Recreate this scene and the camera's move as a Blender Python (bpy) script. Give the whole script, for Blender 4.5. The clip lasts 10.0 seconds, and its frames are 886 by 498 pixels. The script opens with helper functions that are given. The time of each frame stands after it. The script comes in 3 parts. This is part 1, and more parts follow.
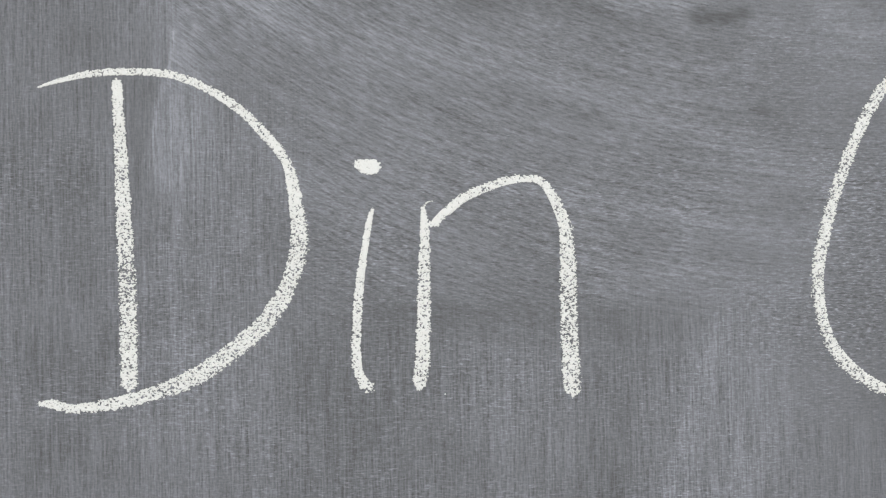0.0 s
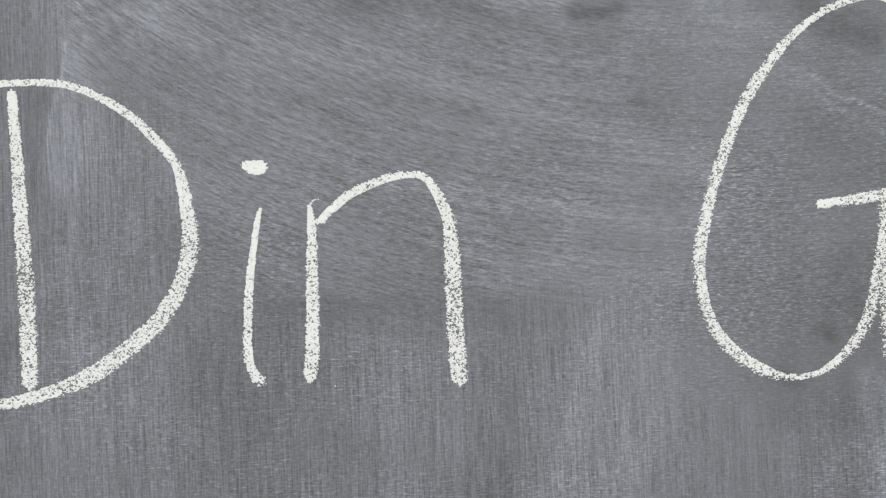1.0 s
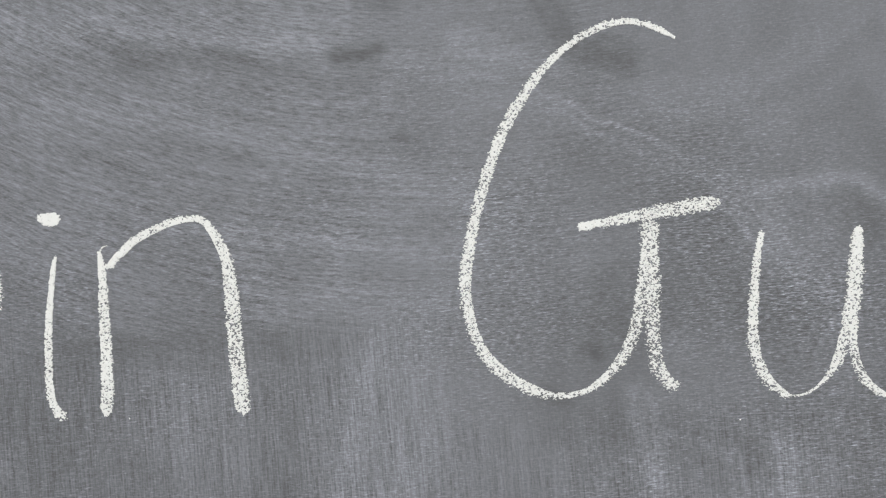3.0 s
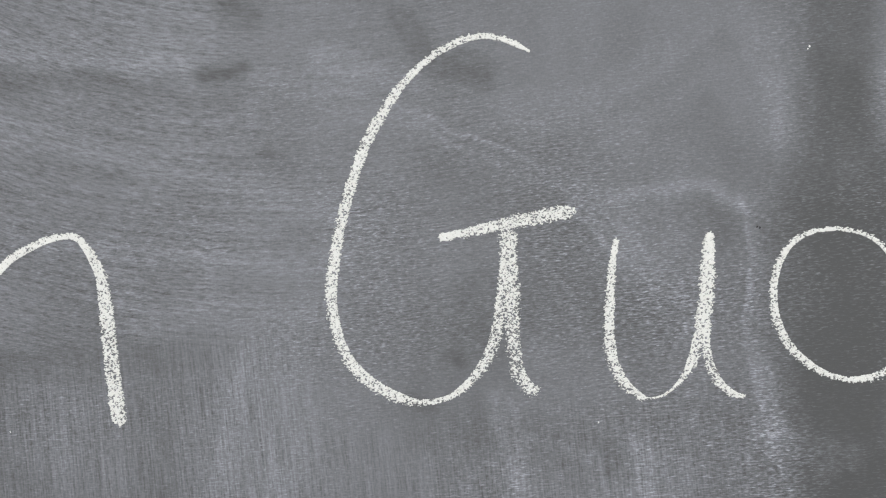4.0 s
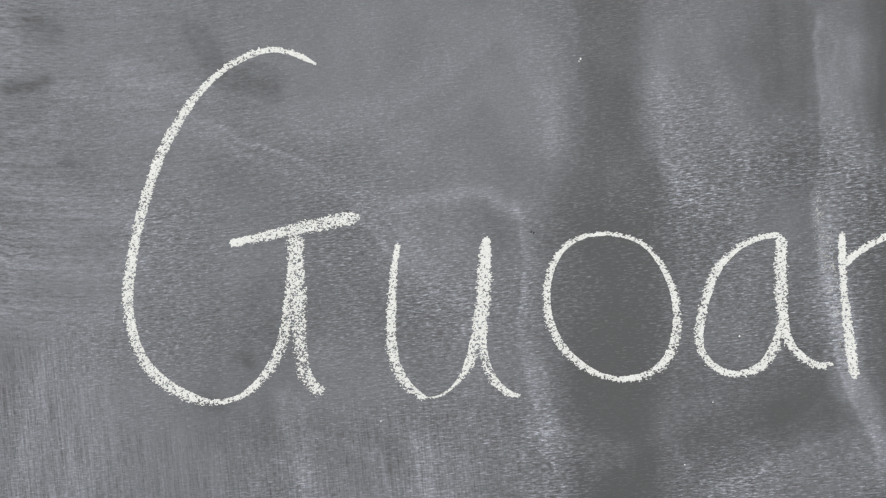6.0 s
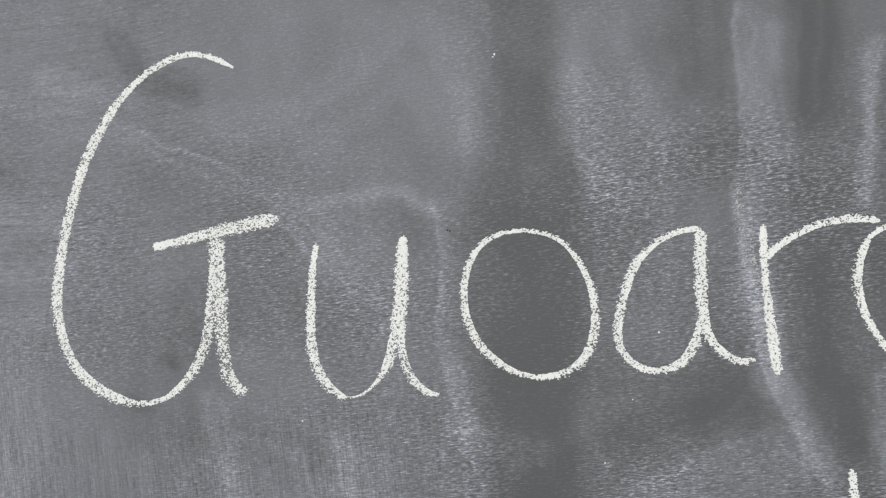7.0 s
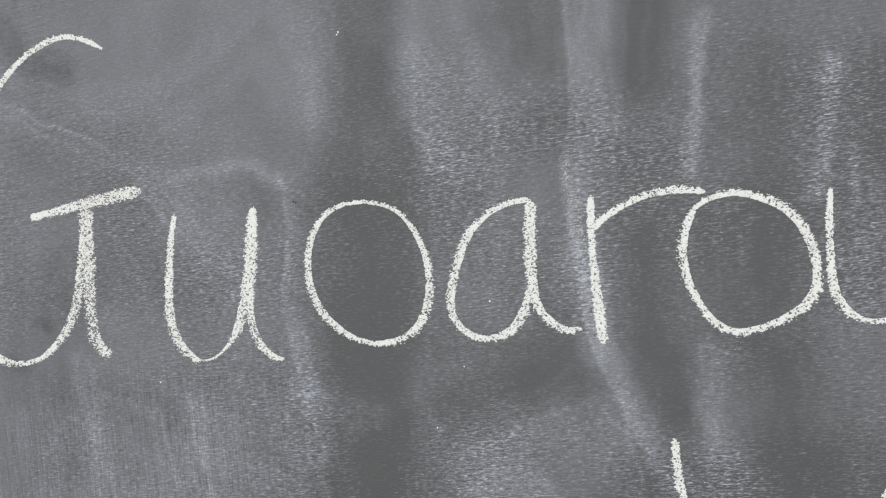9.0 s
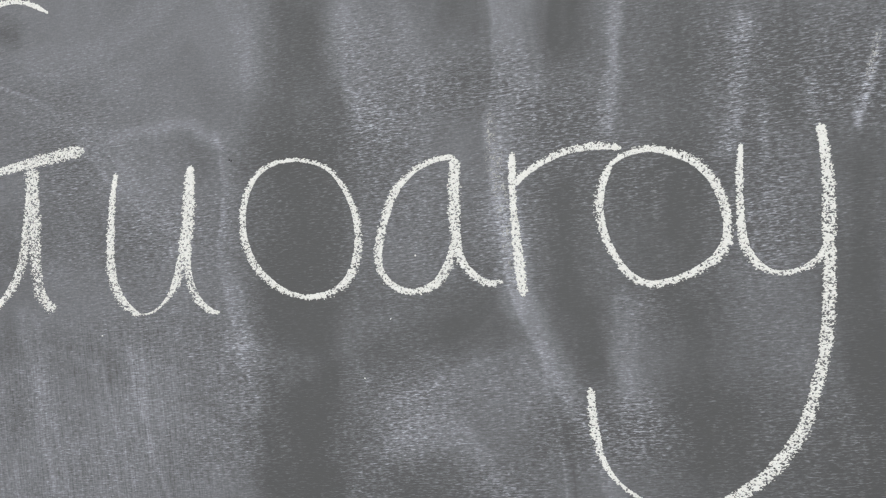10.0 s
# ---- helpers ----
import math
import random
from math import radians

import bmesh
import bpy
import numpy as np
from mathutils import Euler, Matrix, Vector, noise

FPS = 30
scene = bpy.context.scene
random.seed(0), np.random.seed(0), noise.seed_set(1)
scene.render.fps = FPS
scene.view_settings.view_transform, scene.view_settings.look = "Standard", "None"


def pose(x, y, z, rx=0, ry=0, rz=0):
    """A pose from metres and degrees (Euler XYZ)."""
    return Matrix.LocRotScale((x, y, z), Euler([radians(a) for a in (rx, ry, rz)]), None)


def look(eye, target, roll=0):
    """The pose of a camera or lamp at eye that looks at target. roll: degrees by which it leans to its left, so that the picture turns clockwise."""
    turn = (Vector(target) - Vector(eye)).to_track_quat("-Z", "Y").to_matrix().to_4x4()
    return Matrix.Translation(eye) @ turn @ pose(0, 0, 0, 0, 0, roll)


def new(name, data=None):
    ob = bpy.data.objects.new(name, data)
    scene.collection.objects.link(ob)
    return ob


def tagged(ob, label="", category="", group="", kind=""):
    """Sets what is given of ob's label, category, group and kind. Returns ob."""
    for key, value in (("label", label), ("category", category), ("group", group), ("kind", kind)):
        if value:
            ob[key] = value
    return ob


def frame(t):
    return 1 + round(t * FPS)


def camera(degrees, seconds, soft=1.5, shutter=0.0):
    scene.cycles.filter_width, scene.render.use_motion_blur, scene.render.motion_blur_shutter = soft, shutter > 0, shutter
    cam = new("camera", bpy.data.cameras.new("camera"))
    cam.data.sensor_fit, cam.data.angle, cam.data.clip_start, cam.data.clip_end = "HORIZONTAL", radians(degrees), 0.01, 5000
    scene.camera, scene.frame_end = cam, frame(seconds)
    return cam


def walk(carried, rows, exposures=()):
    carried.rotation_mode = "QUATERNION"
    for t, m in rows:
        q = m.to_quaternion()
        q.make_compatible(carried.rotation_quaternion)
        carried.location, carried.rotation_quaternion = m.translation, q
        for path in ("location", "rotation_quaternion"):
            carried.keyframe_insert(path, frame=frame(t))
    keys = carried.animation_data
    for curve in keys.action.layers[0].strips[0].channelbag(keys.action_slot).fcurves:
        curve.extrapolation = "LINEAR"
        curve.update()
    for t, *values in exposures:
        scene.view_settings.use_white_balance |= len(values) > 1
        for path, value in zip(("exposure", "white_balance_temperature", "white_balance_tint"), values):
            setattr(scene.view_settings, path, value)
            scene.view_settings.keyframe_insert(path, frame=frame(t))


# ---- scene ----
cam = camera(66, 10.0, soft=1.25)
walk(cam, [
    (0, look((0.0215, -0.3028, 1.4471), (0.1016, 1.6955, 1.4684), 0.00)),
    (0.3, look((0.0343, -0.3059, 1.4464), (0.1064, 1.6927, 1.4680), -0.29)),
    (0.5, look((0.0451, -0.3081, 1.4456), (0.1075, 1.6908, 1.4653), -0.76)),
    (0.8, look((0.0657, -0.3115, 1.4437), (0.1251, 1.6875, 1.4678), -1.20)),
    (1, look((0.0789, -0.3134, 1.4427), (0.1205, 1.6859, 1.4719), -1.47)),
    (1.3, look((0.0944, -0.3151, 1.4421), (0.0959, 1.6847, 1.4726), -1.86)),
    (1.5, look((0.1056, -0.3156, 1.4421), (0.1126, 1.6841, 1.4786), -2.28)),
    (1.6, look((0.1125, -0.3157, 1.4425), (0.1095, 1.6838, 1.4872), -1.70)),
    (1.8, look((0.1283, -0.3160, 1.4452), (0.1068, 1.6832, 1.4968), -3.08)),
    (2, look((0.1442, -0.3165, 1.449), (0.074, 1.6817, 1.4985), -3.58)),
    (2.1, look((0.1514, -0.3170, 1.4508), (0.0601, 1.6804, 1.4949), -3.36)),
    (2.3, look((0.1648, -0.3187, 1.4535), (0.0667, 1.6784, 1.4972), -3.64)),
    (2.5, look((0.1779, -0.3215, 1.4545), (0.088, 1.6763, 1.4855), -3.85)),
    (2.7, look((0.1915, -0.3251, 1.4532), (0.0968, 1.6724, 1.4841), -3.90)),
    (3.8, look((0.2615, -0.3329, 1.4526), (0.1859, 1.6654, 1.4813), -4.89)),
    (4, look((0.2776, -0.3343, 1.4542), (0.1797, 1.6632, 1.4772), -5.22)),
    (4.1, look((0.2839, -0.3350, 1.4538), (0.1742, 1.6619, 1.4769), -4.90)),
    (4.3, look((0.2935, -0.3360, 1.4517), (0.1950, 1.6614, 1.4741), -4.60)),
    (4.5, look((0.3025, -0.3367, 1.4503), (0.2109, 1.6611, 1.4696), -4.71)),
    (4.6, look((0.3080, -0.3370, 1.4503), (0.2291, 1.6614, 1.4669), -4.77)),
    (4.8, look((0.3206, -0.3374, 1.4506), (0.2465, 1.6612, 1.4659), -5.23)),
    (5, look((0.3331, -0.3375, 1.4508), (0.2415, 1.6604, 1.465), -4.96)),
    (5.5, look((0.357, -0.3364, 1.4442), (0.2695, 1.6614, 1.4782), -4.84)),
    (5.8, look((0.3722, -0.3390, 1.4433), (0.2855, 1.6583, 1.4993), -5.27)),
    (6, look((0.3854, -0.3417, 1.4428), (0.2827, 1.6551, 1.4885), -5.34)),
    (6.2, look((0.401, -0.3429, 1.4414), (0.2798, 1.6531, 1.4773), -5.76)),
    (7.3, look((0.4529, -0.3355, 1.4375), (0.24, 1.6527, 1.4779), -6.25)),
    (7.5, look((0.4618, -0.3369, 1.4334), (0.2347, 1.6497, 1.4764), -6.26)),
    (7.8, look((0.4767, -0.3366, 1.4333), (0.2283, 1.6475, 1.4748), -6.56)),
    (8, look((0.4877, -0.336, 1.4332), (0.2162, 1.6451, 1.4742), -6.80)),
    (8.3, look((0.5055, -0.3347, 1.4294), (0.2086, 1.6427, 1.4708), -6.44)),
    (8.5, look((0.5173, -0.3343, 1.4249), (0.2152, 1.6423, 1.467), -6.21)),
    (8.8, look((0.5334, -0.3348, 1.4183), (0.2091, 1.6383, 1.4603), -6.01)),
    (9, look((0.5427, -0.3353, 1.4144), (0.2204, 1.6379, 1.4619), -5.82)),
    (9.5, look((0.5618, -0.3361, 1.4047), (0.2253, 1.6352, 1.4364), -5.49)),
    (9.7, look((0.5693, -0.3370, 1.3990), (0.2248, 1.6328, 1.4338), -5.33)),
    (10, look((0.581, -0.3388, 1.3889), (0.2434, 1.6321, 1.4322), -5.54)),
])

# ---- light: an area lamp added as daylight from an assumed, unseen window ----
world = bpy.data.worlds.new("sky")
scene.world = world
world.use_nodes = True
sky = world.node_tree.nodes.new("ShaderNodeTexSky")
sky.sky_type, sky.sun_disc = "NISHITA", False
sky.sun_elevation, sky.sun_rotation = radians(40), radians(200)
world.node_tree.links.new(sky.outputs[0], world.node_tree.nodes["Background"].inputs[0])
world.node_tree.nodes["Background"].inputs[1].default_value = 0.1
daylight = bpy.data.lights.new("added_daylight", "AREA")
daylight.shape, daylight.size, daylight.size_y, daylight.energy = "RECTANGLE", 3.0, 1.5, 76.0
daylight.color = (0.957, 0.985, 1.015)
new("added_daylight", daylight).matrix_world = look((0.35, -2.96, 1.75), (0.35, 0.0, 1.55))
scene.view_settings.exposure = 0.0


# ---- materials ----
def material(name, roughness=0.8, specular=0.3):
    m = bpy.data.materials.new(name)
    m.use_nodes = True
    bsdf = m.node_tree.nodes["Principled BSDF"]
    bsdf.inputs["Roughness"].default_value = roughness
    bsdf.inputs["Specular IOR Level"].default_value = specular
    return m, m.node_tree, bsdf


class Graph:
    """Short hand for shader nodes."""

    def __init__(self, tree):
        self.tree = tree

    def node(self, kind, **settings):
        n = self.tree.nodes.new(kind)
        for key, value in settings.items():
            n.inputs[key.replace("_", " ")].default_value = value
        return n

    def link(self, a, b):
        self.tree.links.new(a, b)

    def math(self, operation, a, b=0.0, c=0.0, clamp=False):
        n = self.tree.nodes.new("ShaderNodeMath")
        n.operation, n.use_clamp = operation, clamp
        for socket, value in zip(n.inputs, (a, b, c)):
            if isinstance(value, (int, float)):
                socket.default_value = value
            else:
                self.link(value, socket)
        return n.outputs[0]

    def coords(self, scale, turn=0.0):
        at = self.tree.nodes.new("ShaderNodeTexCoord").outputs["Object"]
        turned = self.tree.nodes.new("ShaderNodeMapping")
        turned.inputs["Rotation"].default_value = (0, radians(turn), 0)
        self.link(at, turned.inputs[0])
        scaled = self.tree.nodes.new("ShaderNodeMapping")
        scaled.inputs["Scale"].default_value = scale
        self.link(turned.outputs[0], scaled.inputs[0])
        return scaled.outputs[0]

    def noise(self, scale, turn=0.0, detail=2.0, rough=0.5, size=1.0):
        n = self.node("ShaderNodeTexNoise", Scale=size, Detail=detail, Roughness=rough)
        self.link(self.coords(scale, turn), n.inputs["Vector"])
        return n.outputs["Fac"]

    def attribute(self, name):
        n = self.tree.nodes.new("ShaderNodeAttribute")
        n.attribute_name = name
        return n.outputs["Fac"]

    def blend(self, fac, a, b):
        n = self.tree.nodes.new("ShaderNodeMix")
        n.data_type = "RGBA"
        for socket, value in ((n.inputs[0], fac), (n.inputs[6], a), (n.inputs[7], b)):
            if isinstance(value, (int, float)):
                socket.default_value = value
            elif isinstance(value, tuple):
                socket.default_value = (*value, 1)
            else:
                self.link(value, socket)
        return n.outputs[2]


def slate_material():
    """Grey slate paint under a film of wiped chalk dust, thick where the board's dust attribute says so."""
    m, tree, bsdf = material("chalkboard_slate", 0.62, 0.35)
    g = Graph(tree)
    dust = g.attribute("dust")
    weave = g.noise((170, 1, 900), 0, 3, 0.6)
    weave_fine = g.noise((340, 1, 1500), 0.5, 2, 0.55)
    threads = g.noise((60, 1, 1300), 0, 2, 0.5)
    upright = g.noise((1050, 1, 40), 1.0, 3, 0.6)
    upright_fine = g.noise((1300, 1, 260), 0.5, 2, 0.6)
    upright_wide = g.noise((300, 1, 7), 0.5, 2, 0.5)
    arcs = g.tree.nodes.new("ShaderNodeCombineXYZ")
    g.link(g.math("MULTIPLY", g.attribute("flow"), 1000.0), arcs.inputs[0])
    g.link(g.math("MULTIPLY", g.attribute("run"), 170.0), arcs.inputs[1])
    fine_arc = g.node("ShaderNodeTexNoise", Scale=1.0, Detail=3.0, Roughness=0.6)
    g.link(arcs.outputs[0], fine_arc.inputs["Vector"])
    sweep = g.tree.nodes.new("ShaderNodeCombineXYZ")
    g.link(g.math("MULTIPLY", g.attribute("flow"), 420.0), sweep.inputs[0])
    g.link(g.math("MULTIPLY", g.attribute("run"), 16.0), sweep.inputs[1])
    wide_arc = g.node("ShaderNodeTexNoise", Scale=1.0, Detail=3.0, Roughness=0.55)
    g.link(sweep.outputs[0], wide_arc.inputs["Vector"])
    speckle = g.noise((900, 900, 900), 0, 3, 0.6)
    mottle = g.noise((34, 34, 34), 0, 4, 0.6)
    weaving = g.math("MULTIPLY_ADD", weave_fine, 2.1, g.math("MULTIPLY_ADD", weave, 1.1, g.math("MULTIPLY_ADD", threads, 0.9, -2.05)))
    fleck = g.math("MULTIPLY", g.math("MAXIMUM", g.math("SUBTRACT", g.noise((280, 1, 1450), -0.6, 2, 0.6), 0.58), 0.0), 8.0)
    proud = g.math("MAXIMUM", g.math("SUBTRACT", weaving, 0.1), 0.0)
    weaving = g.math("MULTIPLY_ADD", weaving, 0.5, g.math("MULTIPLY_ADD", proud, 0.7, g.math("MULTIPLY_ADD", fleck, 0.85, -0.16)))
    vertical = g.math("MULTIPLY_ADD", upright_fine, 0.95, g.math("MULTIPLY_ADD", upright_wide, 0.45, g.math("MULTIPLY_ADD", upright, 1.5, -1.45)))
    slanting = g.math("MULTIPLY_ADD", wide_arc.outputs["Fac"], 1.0, g.math("MULTIPLY_ADD", fine_arc.outputs["Fac"], 1.7, -1.35))
    grain = g.math("MULTIPLY", vertical, g.attribute("upright"))
    grain = g.math("MULTIPLY_ADD", slanting, g.attribute("slant"), grain)
    grain = g.math("MULTIPLY_ADD", weaving, g.attribute("level"), grain)
    grain = g.math("MULTIPLY_ADD", g.math("SUBTRACT", speckle, 0.5), 0.6, grain)
    strength = g.math("MULTIPLY_ADD", dust, 1.34, 0.078)
    amount = g.math("MULTIPLY_ADD", grain, strength, dust)
    amount = g.math("MULTIPLY_ADD", g.math("SUBTRACT", mottle, 0.5), 0.05, amount, clamp=True)
    colour = g.blend(amount, (0.0782, 0.0784, 0.0798), (0.518, 0.531, 0.594))
    g.link(colour, bsdf.inputs["Base Color"])
    bump = g.node("ShaderNodeBump", Strength=0.25, Distance=0.0002)
    g.link(grain, bump.inputs["Height"])
    g.link(bump.outputs[0], bsdf.inputs["Normal"])
    return m


def chalk_material():
    """Crumbly white chalk, thinner and greyer where little of it has caught on the board's tooth."""
    m, tree, bsdf = material("white_chalk", 0.95, 0.1)
    g = Graph(tree)
    tint = g.noise((90, 90, 90), 0, 3, 0.6)
    body = g.blend(tint, (0.75, 0.742, 0.71), (0.83, 0.825, 0.80))
    powder = g.noise((1, 1, 1), 0, 3, 0.65, size=1300)
    thick = g.math("MULTIPLY_ADD", g.math("SUBTRACT", powder, 0.5), 0.7, g.attribute("body"), clamp=True)
    g.link(g.blend(thick, (0.18, 0.18, 0.179), body), bsdf.inputs["Base Color"])
    bump = g.node("ShaderNodeBump", Strength=0.5, Distance=0.0003)
    g.link(powder, bump.inputs["Height"])
    g.link(bump.outputs[0], bsdf.inputs["Normal"])
    return m


def plain_material(name, dark, light, scale, roughness=0.85):
    m, tree, bsdf = material(name, roughness)
    g = Graph(tree)
    g.link(g.blend(g.noise((scale, scale, scale), 0, 5, 0.6), dark, light), bsdf.inputs["Base Color"])
    return m


SLATE, CHALK = slate_material(), chalk_material()
PAINT = plain_material("wall_paint", (0.70, 0.69, 0.66), (0.78, 0.77, 0.74), 6)
FLOORING = plain_material("floor_linoleum", (0.24, 0.21, 0.18), (0.33, 0.29, 0.25), 14, 0.5)
FRAME = plain_material("window_paint", (0.74, 0.74, 0.72), (0.82, 0.82, 0.80), 20, 0.4)
BACKING = plain_material("board_backing", (0.20, 0.15, 0.10), (0.30, 0.22, 0.15), 40)
SOOT = plain_material("dark_grit", (0.02, 0.02, 0.02), (0.05, 0.05, 0.05), 2000)


# ---- an assumed room, unseen, that closes the place and bounces the light ----
def box(name, x0, x1, y0, y1, z0, z1, mat):
    bm = bmesh.new()
    bmesh.ops.create_cube(bm, size=1.0)
    for v in bm.verts:
        v.co = Vector((x1 if v.co.x > 0 else x0, y1 if v.co.y > 0 else y0, z1 if v.co.z > 0 else z0))
    me = bpy.data.meshes.new(name)
    bm.to_mesh(me)
    bm.free()
    me.materials.append(mat)
    return new(name, me)


def structure(ob, label, category):
    return tagged(ob, label, category, kind="structure")


X0, X1, Y0, HIGH = -2.6, 3.2, -3.0, 2.7
BOARD_BACK = 0.02
structure(box("wall_north", X0, X1, BOARD_BACK, 0.16, 0, HIGH, PAINT), "plain painted wall carrying the chalkboard", "wall")
structure(box("wall_west", X0 - 0.14, X0, Y0 - 0.14, 0.16, 0, HIGH, PAINT), "assumed off-white painted side wall, out of view", "wall")
structure(box("wall_east", X1, X1 + 0.14, Y0 - 0.14, 0.16, 0, HIGH, PAINT), "assumed off-white painted side wall, out of view", "wall")
structure(box("floor", X0 - 0.14, X1 + 0.14, Y0 - 0.14, 0.16, -0.12, 0, FLOORING), "assumed brown linoleum floor, out of view", "floor")
structure(box("ceiling", X0 - 0.14, X1 + 0.14, Y0 - 0.14, 0.16, HIGH, HIGH + 0.12, PAINT), "assumed plain off-white ceiling, out of view", "ceiling")
WX0, WX1, WZ0, WZ1 = -1.2, 1.9, 0.95, 2.55


def window_wall():
    """An assumed, unseen wall behind the camera, with a window opening through it."""
    bm = bmesh.new()
    for x0, x1, z0, z1 in ((X0, WX0, 0, HIGH), (WX1, X1, 0, HIGH), (WX0, WX1, 0, WZ0), (WX0, WX1, WZ1, HIGH)):
        cube = bmesh.ops.create_cube(bm, size=1.0)["verts"]
        for v in cube:
            v.co = Vector((x1 if v.co.x > 0 else x0, Y0 if v.co.y > 0 else Y0 - 0.14, z1 if v.co.z > 0 else z0))
    me = bpy.data.meshes.new("wall_south")
    bm.to_mesh(me)
    bm.free()
    me.materials.append(PAINT)
    return structure(new("wall_south", me), "assumed painted wall, out of view, with a wide window opening", "wall")


window_wall()
# An unseen window, added to go with the daylight lamp.
window = structure(new("assumed_window_1"), "assumed wide white-framed window, out of view, behind the added lamp", "window")
for x0, x1, z0, z1 in ((WX0, WX1, WZ0, WZ0 + 0.06), (WX0, WX1, WZ1 - 0.06, WZ1), (WX0, WX0 + 0.06, WZ0 + 0.06, WZ1 - 0.06),
                       (WX1 - 0.06, WX1, WZ0 + 0.06, WZ1 - 0.06), (0.32, 0.38, WZ0 + 0.06, WZ1 - 0.06)):
    box("window_frame", x0, x1, Y0 - 0.12, Y0 - 0.06, z0, z1, FRAME).parent = window
structure(box("ground", -60, 60, -120, Y0 - 0.16, -0.5, -0.4, FLOORING), "assumed bare ground outside, out of view", "ground")

# ---- the chalkboard ----
# Board coordinates below are millimetres from ORIGIN, on the board's face at y = 0.
ORIGIN_Z = 1.45
BX0, BX1, BZ0, BZ1 = -0.42, 0.96, 1.10, 1.76


def stations(low, a, b, high, fine, coarse):
    """Stations along one side of the board: close together from a to b, where the writing is, and wide apart beyond."""
    return np.concatenate([np.linspace(low, a, int((a - low) / coarse) + 1)[:-1], np.linspace(a, b, int((b - a) / fine) + 1),
                           np.linspace(b, high, int((high - b) / coarse) + 1)[1:]])


gx = stations(BX0, -0.185, 0.765, BX1, 0.0011, 0.005)
gz = stations(BZ0, 1.225, 1.605, BZ1, 0.0011, 0.005)
MX, MZ = np.meshgrid(gx * 1000, (gz - ORIGIN_Z) * 1000)
lattice = np.random.RandomState(7).rand(256, 256)


def cloud(u, v):
    """Smooth value noise, 0 to 1, one cell to a unit."""
    iu, iv = np.floor(u).astype(int), np.floor(v).astype(int)
    fu, fv = u - iu, v - iv
    fu, fv = fu * fu * (3 - 2 * fu), fv * fv * (3 - 2 * fv)
    a, b = lattice[iv % 256, iu % 256], lattice[iv % 256, (iu + 1) % 256]
    c, d = lattice[(iv + 1) % 256, iu % 256], lattice[(iv + 1) % 256, (iu + 1) % 256]
    return (a * (1 - fu) + b * fu) * (1 - fv) + (c * (1 - fu) + d * fu) * fv


def step(a, b, x):
    s = np.clip((x - a) / (b - a), 0, 1)
    return s * s * (3 - 2 * s)


def far(x, z):
    """Distance from the end of a wipe, wavering as a hand does."""
    return x + 5 * (cloud(x / 16 + 40, z / 30) - 0.5) + 3 * (cloud(x / 5, z / 9) - 0.5), z + 5 * (cloud(x / 16, z / 16 + 70) - 0.5)


WX, WZ = far(MX, MZ)
# Dust thins to the right; the slope also offsets the lamp's light in colour.
dust = 0.228 - 0.098 * step(100, 600, MX) + 0.012 * step(10, 70, MZ) * step(300, 420, MX) + 0.05 * (cloud(MX / 75 + 3, MZ / 75 + 9) - 0.5) + 0.045 * (cloud(MX / 24, MZ / 24 + 5) - 0.5)
dust += 0.035 * (cloud(MX / 9, MZ / 14 + 5) - 0.5)
wipes = 0


def swipe(half, amount, way, crisp=False):
    """One pass of a cloth or a dusty hand, or one broad patch of tone: half its width, the dust it adds (or takes), its
    way over the board.
    A third number at a place widens or narrows the pass there."""
    global wipes
    wipes += 1
    best = np.full(MX.shape, 1e9)
    along = np.zeros(MX.shape)
    wide = np.ones(MX.shape)
    gone = 0.0
    way = [(*p, 1.0)[:3] for p in way]
    for (ax, az, aw), (bx, bz, bw) in zip(way, way[1:]):
        lx, lz = bx - ax, bz - az
        long = max(math.hypot(lx, lz), 1e-6)
        s = np.clip(((WX - ax) * lx + (WZ - az) * lz) / long**2, 0, 1)
        d = np.hypot(WX - ax - s * lx, WZ - az - s * lz)
        side = np.sign((WX - ax) * lz - (WZ - az) * lx)
        near = d < np.abs(best)
        best = np.where(near, d * np.where(side == 0, 1, side), best)
        along = np.where(near, gone + s * long, along)
        wide = np.where(near, aw + (bw - aw) * s, wide)
        gone += long
    streaks = 0.55 + 0.9 * cloud(best / max(3.0, half * 0.25) + 17 * wipes, along / 45 + 5 * wipes)
    across = np.abs(best) / (half * wide)
    body = 1 - step(0.5, 1.25, across) if crisp else np.exp(-1.1 * across**2.2)
    dust[...] += amount * body * (0.5 + 0.5 * streaks if crisp else streaks)


def drag(fade, amount, way):
    """A dusty edge: clean on the outer side of its way, fading to the inner side."""
    best, first = np.full(MX.shape, 1e9), np.zeros(MX.shape)
    gone = 0.0
    for (ax, az), (bx, bz) in zip(way, way[1:]):
        lx, lz = bx - ax, bz - az
        long = math.hypot(lx, lz)
        t = ((JX - ax) * lx + (JZ - az) * lz) / long**2
        s = np.clip(t, 0, 1)
        d = np.hypot(JX - ax - s * lx, JZ - az - s * lz)
        near = d < np.abs(best)
        best = np.where(near, d * np.where((JX - ax) * lz - (JZ - az) * lx > 0, 1, -1), best)
        first = np.where(near, gone + s * long, first)
        gone += long
    taper = step(0, 12, first) * step(0, 12, gone - first)
    body = np.where(best > 0, 1 - step(0, 2.0, best), np.exp(-np.maximum(-best, 0) / fade))
    dust[...] += amount * body * taper * (0.65 + 0.7 * cloud(MX / 2.6 + 5, MZ / 9 + 3))


